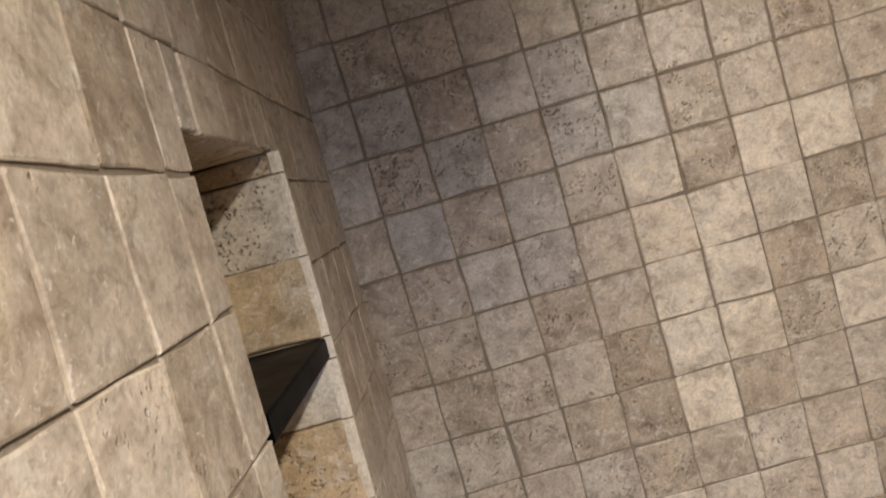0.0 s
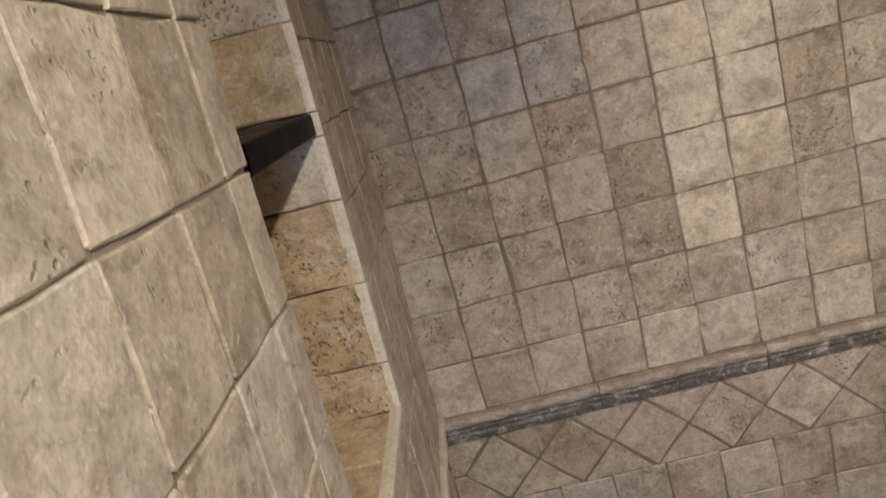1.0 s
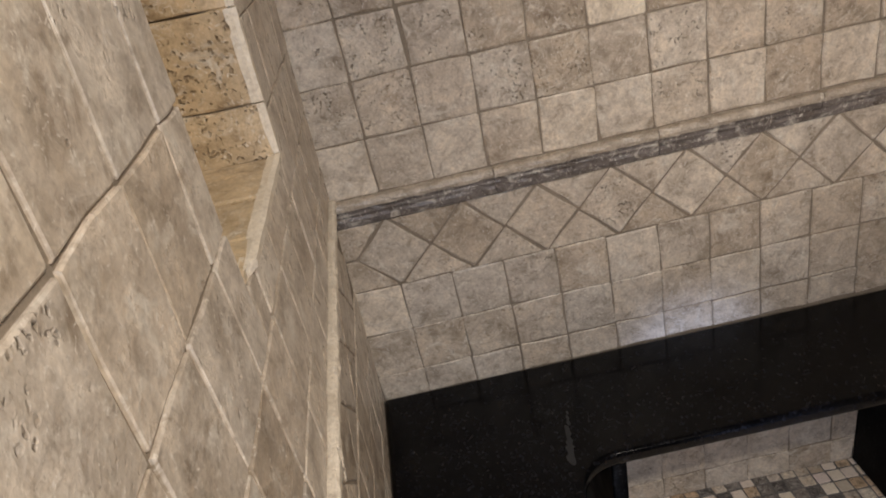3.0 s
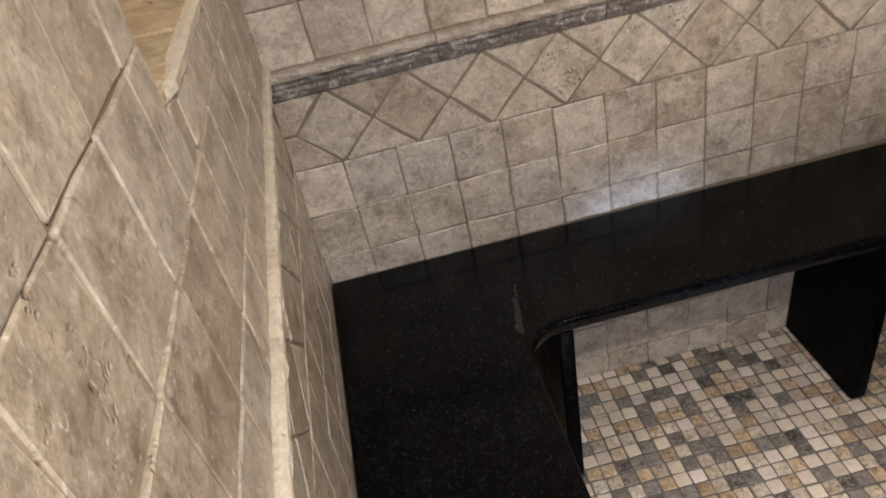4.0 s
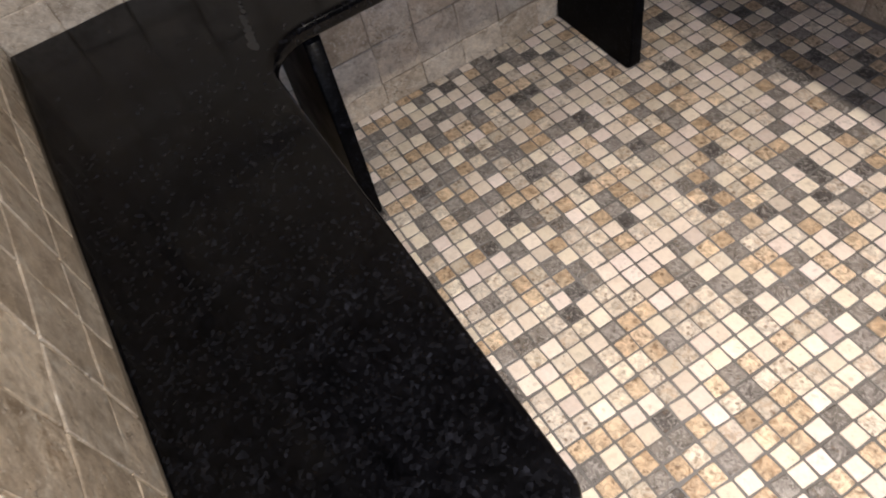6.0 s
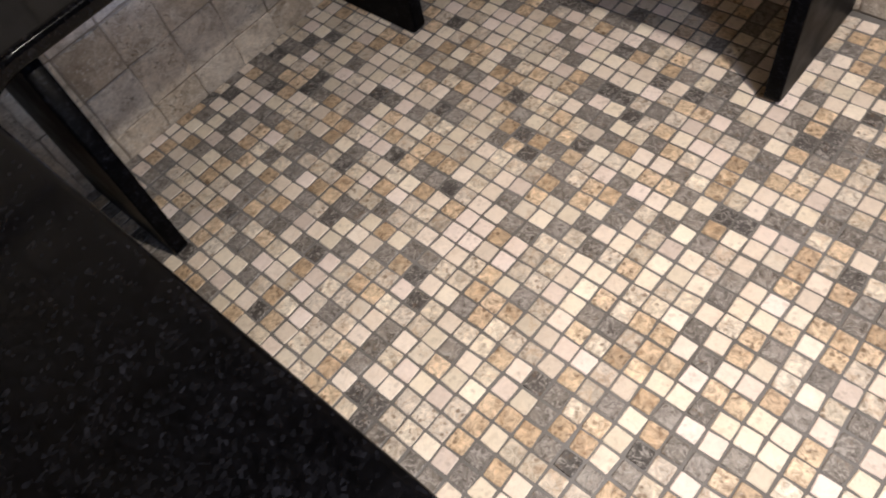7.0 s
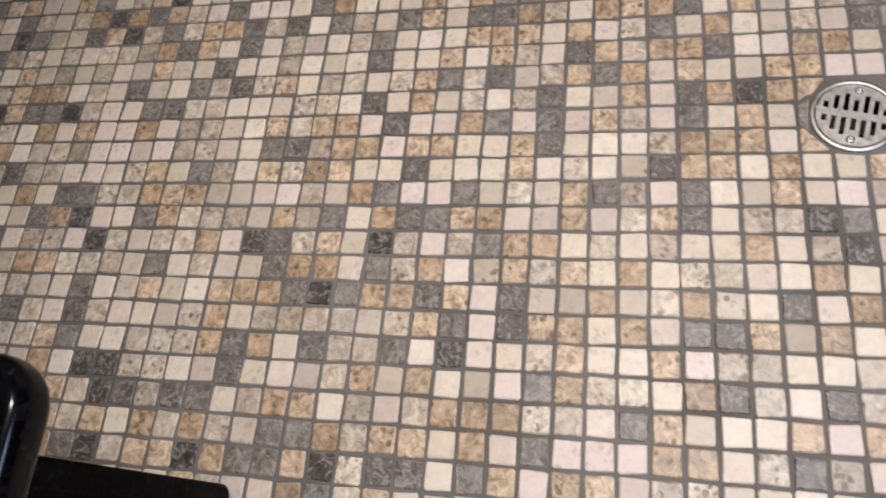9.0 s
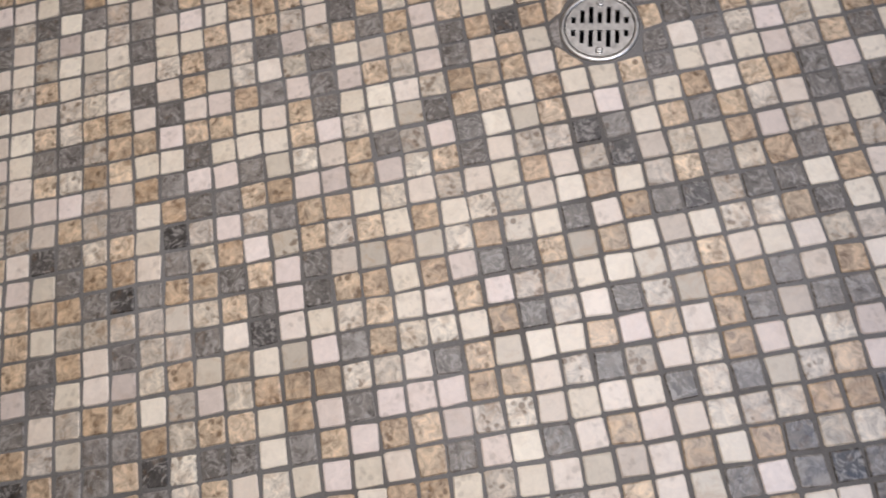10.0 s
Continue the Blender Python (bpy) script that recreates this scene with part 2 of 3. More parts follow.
MOSAIC_PIECE = {k: mosaic_stone(STONE_NAMES[k], False, *KINDS[k]) for k in KINDS}
MOSAIC_JOINED = {k: mosaic_stone(STONE_NAMES[k] + "_far", True, *KINDS[k]) for k in KINDS}
WALL_GROUT = grout("wall_grout", (0.235, 0.19, 0.14), (0.32, 0.265, 0.205))
FLOOR_GROUT = grout("floor_grout", (0.135, 0.122, 0.108), (0.205, 0.192, 0.178))
GRANITE = granite("black_granite")
HONED = granite("honed_black_granite", 0.03, 0.3, 0.5)
STEEL = metal("brushed_steel", (0.68, 0.655, 0.62), 0.34)
PIT = plaster("drain_pit_black", (0.01, 0.01, 0.01))
PAINT = plaster("painted_plaster", (0.17, 0.155, 0.14))
DIM = plaster("dim_open_side", (0.055, 0.05, 0.048))
LIME = plaster("lime_film", (0.022, 0.022, 0.023))


# ---------------------------------------------------------------- mesh helpers
def finish(bm, name, mat, smooth=False):
    bmesh.ops.recalc_face_normals(bm, faces=bm.faces)
    me = bpy.data.meshes.new(name)
    bm.to_mesh(me)
    bm.free()
    me.materials.append(mat)
    if smooth:
        for p in me.polygons:
            p.use_smooth = True
    return me


def part(name, bm, mat, parent=None, label="", smooth=False):
    ob = new(name, finish(bm, name, mat, smooth))
    if parent is not None:
        ob.parent = parent
    return tagged(ob, label) if label else ob


def box(bm, x0, x1, y0, y1, z0, z1):
    vs = [bm.verts.new((x, y, z)) for z in (z0, z1) for x, y in ((x0, y0), (x1, y0), (x1, y1), (x0, y1))]
    for f in ((0, 3, 2, 1), (4, 5, 6, 7), (0, 1, 5, 4), (1, 2, 6, 5), (2, 3, 7, 6), (3, 0, 4, 7)):
        bm.faces.new([vs[i] for i in f])


def prism(bm, outline, z0, z1, round_edge=0.0, steps=4):
    """An upright plate over an outline (counter-clockwise), its upper and lower edges rounded."""
    def shrunk(d):
        n, out = len(outline), []
        for i in range(n):
            p, a, b = Vector(outline[i]), Vector(outline[i - 1]), Vector(outline[(i + 1) % n])
            e1, e2 = (p - a).normalized(), (b - p).normalized()
            n1, n2 = Vector((-e1.y, e1.x)), Vector((-e2.y, e2.x))
            m = (n1 + n2).normalized()
            out.append(p + m * d / max(0.3, m.dot(n1)))
        return out
    rings = []
    r = round_edge
    if r:
        for k in range(steps + 1):
            a = math.pi / 2 * k / steps
            rings.append((r * (1 - math.sin(a)), z0 + r * (1 - math.cos(a))))
        for k in range(steps + 1):
            a = math.pi / 2 * k / steps
            rings.append((r * (1 - math.cos(a)), z1 - r * (1 - math.sin(a))))
    else:
        rings = [(0, z0), (0, z1)]
    loops = []
    for d, z in rings:
        pts = shrunk(d) if d > 1e-6 else [Vector(p) for p in outline]
        loops.append([bm.verts.new((p.x, p.y, z)) for p in pts])
    for a, b in zip(loops, loops[1:]):
        for i in range(len(a)):
            j = (i + 1) % len(a)
            bm.faces.new((a[i], a[j], b[j], b[i]))
    bm.faces.new(loops[0][::-1])
    bm.faces.new(loops[-1])


def arc(cx, cy, r, a0, a1, n=8):
    return [(cx + r * math.cos(radians(a0 + (a1 - a0) * i / n)), cy + r * math.sin(radians(a0 + (a1 - a0) * i / n))) for i in range(n + 1)]


def piece_data(outline, depth, rng, wear=0.0018, edge=0.0024):
    """Vertices and faces of one worn stone piece: outline in x, y, its face at z = 0, its back at z = -depth."""
    pts = []
    n = len(outline)
    for i in range(n):
        a, b = Vector(outline[i]), Vector(outline[(i + 1) % n])
        ln = (b - a).length
        c = min(0.3, edge * 1.1 / max(ln, 1e-4))
        k = 2 if ln > 0.05 else 1
        pts.append(a.lerp(b, c))
        for q in range(1, k):
            pts.append(a.lerp(b, q / k))
        pts.append(a.lerp(b, 1 - c))
    mid = sum(pts, Vector((0, 0))) / len(pts)
    pts = [p + Vector((rng.uniform(-wear, wear), rng.uniform(-wear, wear))) for p in pts]
    m = len(pts)
    vs = [(p.x, p.y, -depth) for p in pts]
    vs += [(p.x, p.y, -edge * rng.uniform(0.5, 1.0)) for p in pts]
    for p in pts:
        q = p + (mid - p).normalized() * edge * rng.uniform(0.8, 1.5)
        vs.append((q.x, q.y, rng.uniform(-0.0004, 0.0)))
    fs = []
    for r in (0, 1):
        for i in range(m):
            j = (i + 1) % m
            fs.append((r * m + i, r * m + j, (r + 1) * m + j, (r + 1) * m + i))
    fs.append(tuple(range(2 * m, 3 * m)))
    return vs, fs


def mesh_of(name, vs, fs, mat):
    me = bpy.data.meshes.new(name)
    me.from_pydata(vs, [], fs)
    me.materials.append(mat)
    return me


RNG = random.Random(7)
CACHE = {}


def tile_mesh(w, h, mat, depth=0.009):
    key = (round(w * 400), round(h * 400), mat.name, RNG.randrange(9))
    if key not in CACHE:
        o = [(-w / 2, -h / 2), (w / 2, -h / 2), (w / 2, h / 2), (-w / 2, h / 2)]
        CACHE[key] = mesh_of("tile", *piece_data(o, depth, RNG, 0.0018, 0.0015 if mat is TILE_LEFT else 0.0024), mat)
    return CACHE[key]


def frame_of(origin, u, v):
    """A pose whose x and y run along u and v of a surface."""
    u, v = Vector(u), Vector(v)
    n = u.cross(v)
    m = Matrix((u, v, n)).transposed().to_4x4()
    m.translation = origin
    return m


def put_tile(surface, parent, u0, u1, v0, v1, mat=TILE, gap=0.0024, name="tile"):
    """One tile on a surface, between joints."""
    w, h = u1 - u0 - gap, v1 - v0 - gap
    if w < 0.006 or h < 0.006:
        return
    ob = new(name, tile_mesh(w, h, mat))
    ob.parent = parent
    small, tilt = min(w, h), 0.35 if mat is TILE_LEFT else 0.8
    ob.matrix_world = surface @ pose((u0 + u1) / 2 + RNG.uniform(-1, 1) * 0.0006, (v0 + v1) / 2 + RNG.uniform(-1, 1) * 0.0006, RNG.uniform(-1, 0.4) * tilt * 0.0019,
                                     RNG.uniform(-1, 1) * tilt, RNG.uniform(-1, 1) * tilt, RNG.uniform(-0.8, 0.8) * min(1.0, small / 0.09))


def put_polygon(surface, parent, outline, mat=TILE, name="tile"):
    ob = new(name, mesh_of(name, *piece_data(outline, 0.009, RNG), mat))
    ob.parent = parent
    ob.matrix_world = surface @ pose(0, 0, RNG.uniform(-0.001, 0.0004))


def joined_tiles(surface, parent, cells, mat, label):
    vs, fs = [], []
    for u0, u1, v0, v1 in cells:
        w, h = u1 - u0 - 0.0035, v1 - v0 - 0.0035
        if w < 0.006 or h < 0.006:
            continue
        pv, pf = piece_data([(-w / 2, -h / 2), (w / 2, -h / 2), (w / 2, h / 2), (-w / 2, h / 2)], 0.009, RNG)
        k = len(vs)
        m = surface @ pose((u0 + u1) / 2, (v0 + v1) / 2, RNG.uniform(-0.001, 0.0004))
        vs += [tuple(m @ Vector(p)) for p in pv]
        fs += [tuple(i + k for i in f) for f in pf]
    ob = new("tiles", mesh_of("tiles", vs, fs, mat))
    ob.parent = parent
    return tagged(ob, label, kind="stuff")


def steps(start, pitch, lo, hi):
    """Joints of a grid within lo..hi, with both ends."""
    k = math.ceil((lo - start) / pitch + 0.02)
    out = [lo]
    while start + k * pitch < hi - 0.004:
        if start + k * pitch > lo + 0.004:
            out.append(start + k * pitch)
        k += 1
    return out + [hi]


# ---------------------------------------------------------------- the shower's plan, in metres
WIDTH, LENGTH, HEIGHT = 1.55, 2.40, 2.44
BENCH = 0.474                                   # top of the seat in the corner of the left and back walls
RISE = 0.026                                    # the seat climbs this much a metre along the back wall
NICHE = (-0.711, -0.416, 1.187, 1.793, 0.102)   # y from, y to, z from, z to, depth
DRAIN = (0.763, -1.662, 0.047)                  # x, y, radius
LINER = (0.896, 0.950)                          # moulding, z from, z to

ny0, ny1, nz0, nz1, nd = NICHE
SWELL, SWELL_TOP = 0.0178, 1.226                 # the left wall swells out towards the moulding, more so away from the corner
G = 0.003                                       # face of the grout lies this far behind the tiles

bm = bmesh.new()
box(bm, -0.15, WIDTH + 0.15, 0.0 + G, 0.15, -0.06, HEIGHT)
wall_back = tagged(part("wall_back", bm, WALL_GROUT), "shower wall of tumbled beige travertine tiles", "wall", kind="structure")
bm = bmesh.new()
R = 0.012                                       # width of the niche's stone edge
Q = 0.006                                       # bed behind the lining
box(bm, -0.20, -G, -LENGTH, ny0 - Q, -0.06, HEIGHT)
box(bm, -0.20, -G, ny1 + Q, G, -0.06, HEIGHT)
box(bm, -0.20, -G, ny0 - Q, ny1 + Q, -0.06, nz0 - Q)
box(bm, -0.20, -G, ny0 - Q, ny1 + Q, nz1 + Q, HEIGHT)
box(bm, -0.20, -nd - G, ny0 - Q, ny1 + Q, nz0 - Q, nz1 + Q)
rest = -G + 1.253 * SWELL * (SWELL_TOP - 1.165) / (SWELL_TOP - 0.93)
swell = [bm.verts.new(p) for p in ((-0.02, G, 0.93), (-0.02, -1.253, 0.93), (-0.02, -1.253, 1.165), (-0.02, G, 1.165),
                                   (-G, G, 0.93), (-G + 1.253 * SWELL, -1.253, 0.93), (rest, -1.253, 1.165), (-G, G, 1.165))]
for f in ((0, 1, 2, 3), (4, 7, 6), (4, 6, 5), (0, 4, 5, 1), (1, 5, 6, 2), (2, 6, 7, 3), (3, 7, 4, 0)):
    bm.faces.new([swell[i] for i in f])
wall_left = tagged(part("wall_left", bm, WALL_GROUT), "tiled travertine shower wall with a recessed niche", "wall", kind="structure")
bm = bmesh.new()
box(bm, WIDTH + G, WIDTH + 0.15, -LENGTH, G, -0.06, HEIGHT)
wall_right = tagged(part("wall_right", bm, WALL_GROUT), "tiled travertine shower wall behind the bench", "wall", kind="structure")
# unseen, added dark to stand for the dim room beyond, returning little light
bm = bmesh.new()
box(bm, -0.20, WIDTH + 0.15, -LENGTH - 0.12, -LENGTH, -0.06, HEIGHT)
tagged(part("wall_front", bm, DIM), "unseen dark wall added in place of the open side", "wall", kind="structure")
bm = bmesh.new()
box(bm, -0.20, WIDTH + 0.15, -LENGTH - 0.12, 0.15, HEIGHT, HEIGHT + 0.1)
tagged(part("ceiling", bm, PAINT), "plain painted shower ceiling", "ceiling", kind="structure")
bm = bmesh.new()
dx, dy, dr = DRAIN
rim = [bm.verts.new((x, y, -0.0022)) for x, y in ((-0.03, -LENGTH), (WIDTH + G, -LENGTH), (WIDTH + G, G), (-0.03, G))]
hole = [bm.verts.new((x, y, -0.0022)) for x, y in arc(dx, dy, dr, 0, 360 - 360 / 32, 31)]
edges = [bm.edges.new((ring[i], ring[(i + 1) % len(ring)])) for ring in (rim, hole) for i in range(len(ring))]
bmesh.ops.triangle_fill(bm, use_beauty=True, edges=edges)
box(bm, -0.03, WIDTH + G, -LENGTH, G, -0.12, -0.05)
floor = tagged(part("floor", bm, FLOOR_GROUT), "mosaic floor of small cream, tan and grey stone squares", "floor", kind="structure")

# ---------------------------------------------------------------- granite bench round three sides
bench = tagged(new("bench"), "polished black granite bench on slab legs round three walls", "bench")
T = 0.031
FRONT_L, FRONT_R, FRONT_B, END = 0.337, 1.213, -0.302, -1.087
SEAM_L, FIL = 0.352, 0.075


def climb(x):
    return RISE * min(max(x, 0.0), 0.9)


half = [(FRONT_L - 0.032, END)] + arc(FRONT_L - 0.032, END + 0.032, 0.032, -90, 0)[1:]
half += arc(FRONT_L + FIL, FRONT_B - FIL, FIL, 180, 90)
left_side = [(0.0, -0.002), (0.019, END)] + half
right_side = [(FRONT_L + FRONT_R - x, y) for x, y in half[::-1]] + [(WIDTH - 0.002, END), (WIDTH - 0.002, -0.002)]
bm = bmesh.new()
prism(bm, left_side + right_side, BENCH - T, BENCH, 0.011, 5)
for v in bm.verts:
    v.co.z += climb(v.co.x)
seat = part("seat", bm, GRANITE, bench, "", True)
for f in seat.data.polygons:
    f.use_smooth = abs(f.normal.z) < 0.999


def leg(outline_uv, thick, m):
    """A slab leg: outline in depth and height, as thick as given."""
    b = bmesh.new()
    prism(b, outline_uv, -thick / 2, thick / 2, 0.004, 3)
    b.transform(m)
    ob = part("leg", b, HONED, bench, "", True)
    for f in ob.data.polygons:
        f.use_smooth = len(f.vertices) == 4
    return ob


LEG_H = BENCH - T - 0.001


def leg_outline(reach, up):
    return [(0.004, 0.001)] + arc(reach - 0.018, 0.019, 0.018, -90, 0, 5) + [(reach, LEG_H + up), (0.004, LEG_H + up)]


for x, reach in ((0.420, 0.283), (1.083, 0.272)):
    leg(leg_outline(reach, climb(x)), 0.030, frame_of((x, 0, 0), (0, -1, 0), (0, 0, 1)))
leg(leg_outline(0.292, 0.001), 0.030, frame_of((0, -0.953, 0), (1, 0, 0), (0, 0, 1)))
leg(leg_outline(WIDTH - 1.258, climb(1.3)), 0.030, frame_of((WIDTH, -0.945, 0), (-1, 0, 0), (0, 0, 1)))

# lime film left along the seam
bm = bmesh.new()
for k in range(9):
    y = -0.17 - 0.115 * k / 8 + RNG.gauss(0, 0.003)
    x = SEAM_L + 0.004 - 0.022 * k / 8 + RNG.gauss(0, 0.0015)
    r = 0.0025 + 0.0045 * k / 8
    o = arc(x, y, r, 0, 330, 11)
    bm.faces.new([bm.verts.new((px + RNG.gauss(0, r * 0.2), y + (py - y) * 2.4, BENCH + climb(px) + 0.0004 + k * 0.00002)) for px, py in o])
part("lime_film", bm, LIME, bench, "whitish lime film along the seam")

# ---------------------------------------------------------------- niche
niche = tagged(new("niche"), "recessed wall niche lined with honey travertine", "niche")
n_surface = {
    "far": frame_of((0, ny1, 0), (1, 0, 0), (0, 0, 1)),
    "near": frame_of((0, ny0, 0), (-1, 0, 0), (0, 0, 1)),
    "back": frame_of((-nd, 0, 0), (0, 1, 0), (0, 0, 1)),
    "base": frame_of((0, 0, nz0), (0, -1, 0), (1, 0, 0)),
    "top": frame_of((0, 0, nz1), (0, 1, 0), (1, 0, 0)),
}
SHELF = (1.536, 1.564)
NZ = [nz0, 1.250, 1.356, 1.460, SHELF[0], SHELF[1], 1.664, 1.766, nz1]
LIP = 0.008


def lining(surface, u0, u1, v0, v1, mat=JAMB):
    put_tile(n_surface[surface], niche, u0, u1, v0, v1, mat, 0.002)


FAR_STONES = {1.460: JAMB_PALE, 1.664: JAMB_PALE, SHELF[1]: JAMB_PLAIN}


for z0, z1 in zip([nz0 - 0.004] + NZ[1:], NZ[1:]):
    if z0 == SHELF[0]:
        continue
    lining("far", -nd, 0.001, z0, z1, FAR_STONES.get(z0, JAMB))
    lining("near", 0.006, nd, z0, z1)
    for y0, y1 in zip(steps(ny0, 0.0947, ny0, ny1), steps(ny0, 0.0947, ny0, ny1)[1:]):
        lining("back", y0, y1, z0, z1)
for y0, y1 in ((ny0, -0.635), (-0.635, -0.535), (-0.535, ny1)):
    lining("base", -y1, -y0, -nd, 0.001, JAMB_PLAIN)
    lining("top", y0, y1, -nd, -0.006)


def edge_strip(name, outline_len, m, tapered=False):
    """A thin cream stone edge, rounded towards the room."""
    b = bmesh.new()
    w = R - 0.001
    prof = [(0, -0.006), (w, -0.006), (w, 0.0022), (w - 0.0015, LIP), (0.0015, LIP), (0, 0.0022)]
    n = max(2, int(outline_len / 0.02))
    loops = []
    for i in range(n + 1):
        top = 0.0 if tapered and i == n else LIP   # the far end runs out into the wall
        loops.append([b.verts.new((p[0] + RNG.gauss(0, 0.0003), outline_len * i / n, min(p[1], top) + RNG.gauss(0, 0.0003))) for p in prof])
    for a, c in zip(loops, loops[1:]):
        for i in range(len(a)):
            j = (i + 1) % len(a)
            b.faces.new((a[i], a[j], c[j], c[i]))
    b.faces.new(loops[0])
    b.faces.new(loops[-1][::-1])
    b.transform(m)
    part(name, b, CREAM, niche, "cream stone edge")


for z0, z1 in zip(NZ, NZ[1:]):
    edge_strip("edge", z1 - z0 - 0.002, frame_of((0, ny1 + 0.0005, z0 + 0.001), (0, 1, 0), (0, 0, 1)))
edge_strip("edge", ny1 - ny0 + R - 0.012, frame_of((0, ny1 + R, nz0 - R + 0.0005), (0, 0, 1), (0, -1, 0)), True)
bm = bmesh.new()
prism(bm, [(-nd + 0.001, ny0 + 0.001), (0.001, ny0 + 0.001), (0.001, ny1 - 0.001), (-nd + 0.001, ny1 - 0.001)], SHELF[0] + 0.001, SHELF[1] - 0.001, 0.003, 3)
shelf = tagged(part("shelf", bm, HONED), "black granite shelf set in the niche", "shelf")

# ---------------------------------------------------------------- moulding between the tile fields
def moulding(name, length, m, n_pieces, inset=0.0, lip_stone=LIP_STONE):
    """Chair-rail moulding: a rounded lip over a grooved grey face, with shade in its colour."""
    rail = tagged(new(name), "stone chair-rail moulding with a beige lip and shaded grey face", "moulding", kind="structure")
    z0, z1 = LINER
    lip = [(-0.026, z1), (0.011, z1 - 0.001), (0.015, z1 - 0.004), (0.0163, z1 - 0.010), (0.014, z1 - 0.017), (-0.026, z1 - 0.0175)]
    face = [(-0.02, z1 - 0.0185), (0.0095, z1 - 0.0185), (0.0085, z1 - 0.025), (0.0105, z1 - 0.028), (0.0085, z1 - 0.034), (0.0095, z1 - 0.040), (0.007, z0 + 0.003), (-0.02, z0 + 0.001)]
    face = [(d - inset, z) for d, z in face]
    pl = length / n_pieces
    for k in range(n_pieces):
        for nm, prof, mat in (("lip", lip, lip_stone), ("face", face, GREY_SHADED)):
            b = bmesh.new()
            n = 22
            loops = []
            for i in range(n + 1):
                u = k * pl + 0.0006 + (pl - 0.0012) * i / n
                loops.append([b.verts.new((u, d + (RNG.gauss(0, 0.0007) if d > 0.004 else 0), z + RNG.gauss(0, 0.0004))) for d, z in prof])
            for a, c in zip(loops, loops[1:]):
                for i in range(len(a)):
                    j = (i + 1) % len(a)
                    b.faces.new((a[i], a[j], c[j], c[i]))
            b.faces.new(loops[0])
            b.faces.new(loops[-1][::-1])
            b.transform(m)
            part(nm, b, mat, rail)
    return rail


LEAN = Matrix.Translation((0.45, 0, 0.75)) @ pose(0, 0, 0, 0, -1.5, 0) @ Matrix.Translation((-0.45, 0, -0.75))   # courses climb to the right
MB = Matrix(((1, 0, 0, 0), (0, -1, 0, 0), (0, 0, 1, 0), (0, 0, 0, 1)))
moulding("trim_back", WIDTH, LEAN @ MB, 5)
# left lip in paler cream: light from above put into its colour
trim_left = moulding("trim_left", LENGTH, Matrix(((0, 1, 0, -0.0055), (-1, 0, 0, -0.012), (0, 0, 1, 0), (0, 0, 0, 1))), 8, 0.008, CREAM)
moulding("trim_right", LENGTH, Matrix(((0, -1, 0, WIDTH), (-1, 0, 0, -0.012), (0, 0, 1, 0), (0, 0, 0, 1))), 8)

# ---------------------------------------------------------------- floor drain
drain = tagged(new("drain"), "round brushed steel shower drain with slotted grate", "drain")
dx, dy, dr = DRAIN
D = Matrix.Translation((dx, dy, 0.0)) @ pose(0, 0, 0, 0, 0, -13.6)   # slots run along its x


def ringed(profile, n=48):
    b = bmesh.new()
    loops = [[b.verts.new((r * math.cos(2 * math.pi * i / n), r * math.sin(2 * math.pi * i / n), z)) for i in range(n)] for r, z in profile]
    for a, c in zip(loops, loops[1:]):
        for i in range(n):
            j = (i + 1) % n
            b.faces.new((a[i], a[j], c[j], c[i]))
    return b


b = ringed([(dr + 0.002, -0.006), (dr + 0.002, 0.0), (dr + 0.001, 0.0014), (dr - 0.003, 0.0016), (dr - 0.0045, 0.0006), (dr - 0.005, -0.004), (dr - 0.005, -0.012)])
b.transform(D)
part("ring", b, STEEL, drain, "", True)
b = ringed([(dr - 0.0052, -0.004), (dr - 0.0052, -0.045), (0.001, -0.045)])
b.transform(D)
part("pit", b, PIT, drain, "black opening under the grate")
# grate: a plate with two rows of seven slots, made cell by cell
b = bmesh.new()
RG = dr - 0.0052
slot_w, slot_p = 0.0055, 0.0107
ends = [0.0135, 0.0235, 0.0285, 0.0205, 0.0285, 0.0235, 0.0135]


def plate_strip(y0, y1, x0, x1):
    """Solid stretch of the plate, cut to the round."""
    ys = [y0 + (y1 - y0) * i / 3 for i in range(4)]
    lo = [(max(x0, -math.sqrt(max(0, RG * RG - y * y))), y) for y in ys]
    hi = [(min(x1, math.sqrt(max(0, RG * RG - y * y))), y) for y in ys]
    o = lo[::-1] + hi
    o = [p for i, p in enumerate(o) if (Vector(p) - Vector(o[i - 1])).length > 1e-5]
    if len(o) < 3 or min(h[0] - l[0] for l, h in zip(lo, hi)) < -1e-6:
        return
    top = [b.verts.new((x, y, 0.0004)) for x, y in o]
    low = [b.verts.new((x, y, -0.0026)) for x, y in o]
    b.faces.new(top)
    b.faces.new(low[::-1])
    for i in range(len(o)):
        j = (i + 1) % len(o)
        b.faces.new((top[i], low[i], low[j], top[j]))


edges_y = []
for k in range(7):
    c = (k - 3) * slot_p
    edges_y += [c - slot_w / 2, c + slot_w / 2]
last = -RG + 0.0003
for k in range(7):
    y0, y1 = edges_y[2 * k], edges_y[2 * k + 1]
    plate_strip(last, y0, -RG, RG)
    plate_strip(y0, y1, -0.0048, 0.0048)
    plate_strip(y0, y1, ends[k], RG)
    plate_strip(y0, y1, -RG, -ends[k])
    last = y1
plate_strip(last, RG - 0.0003, -RG, RG)
b.transform(D)
part("grate", b, STEEL, drain)
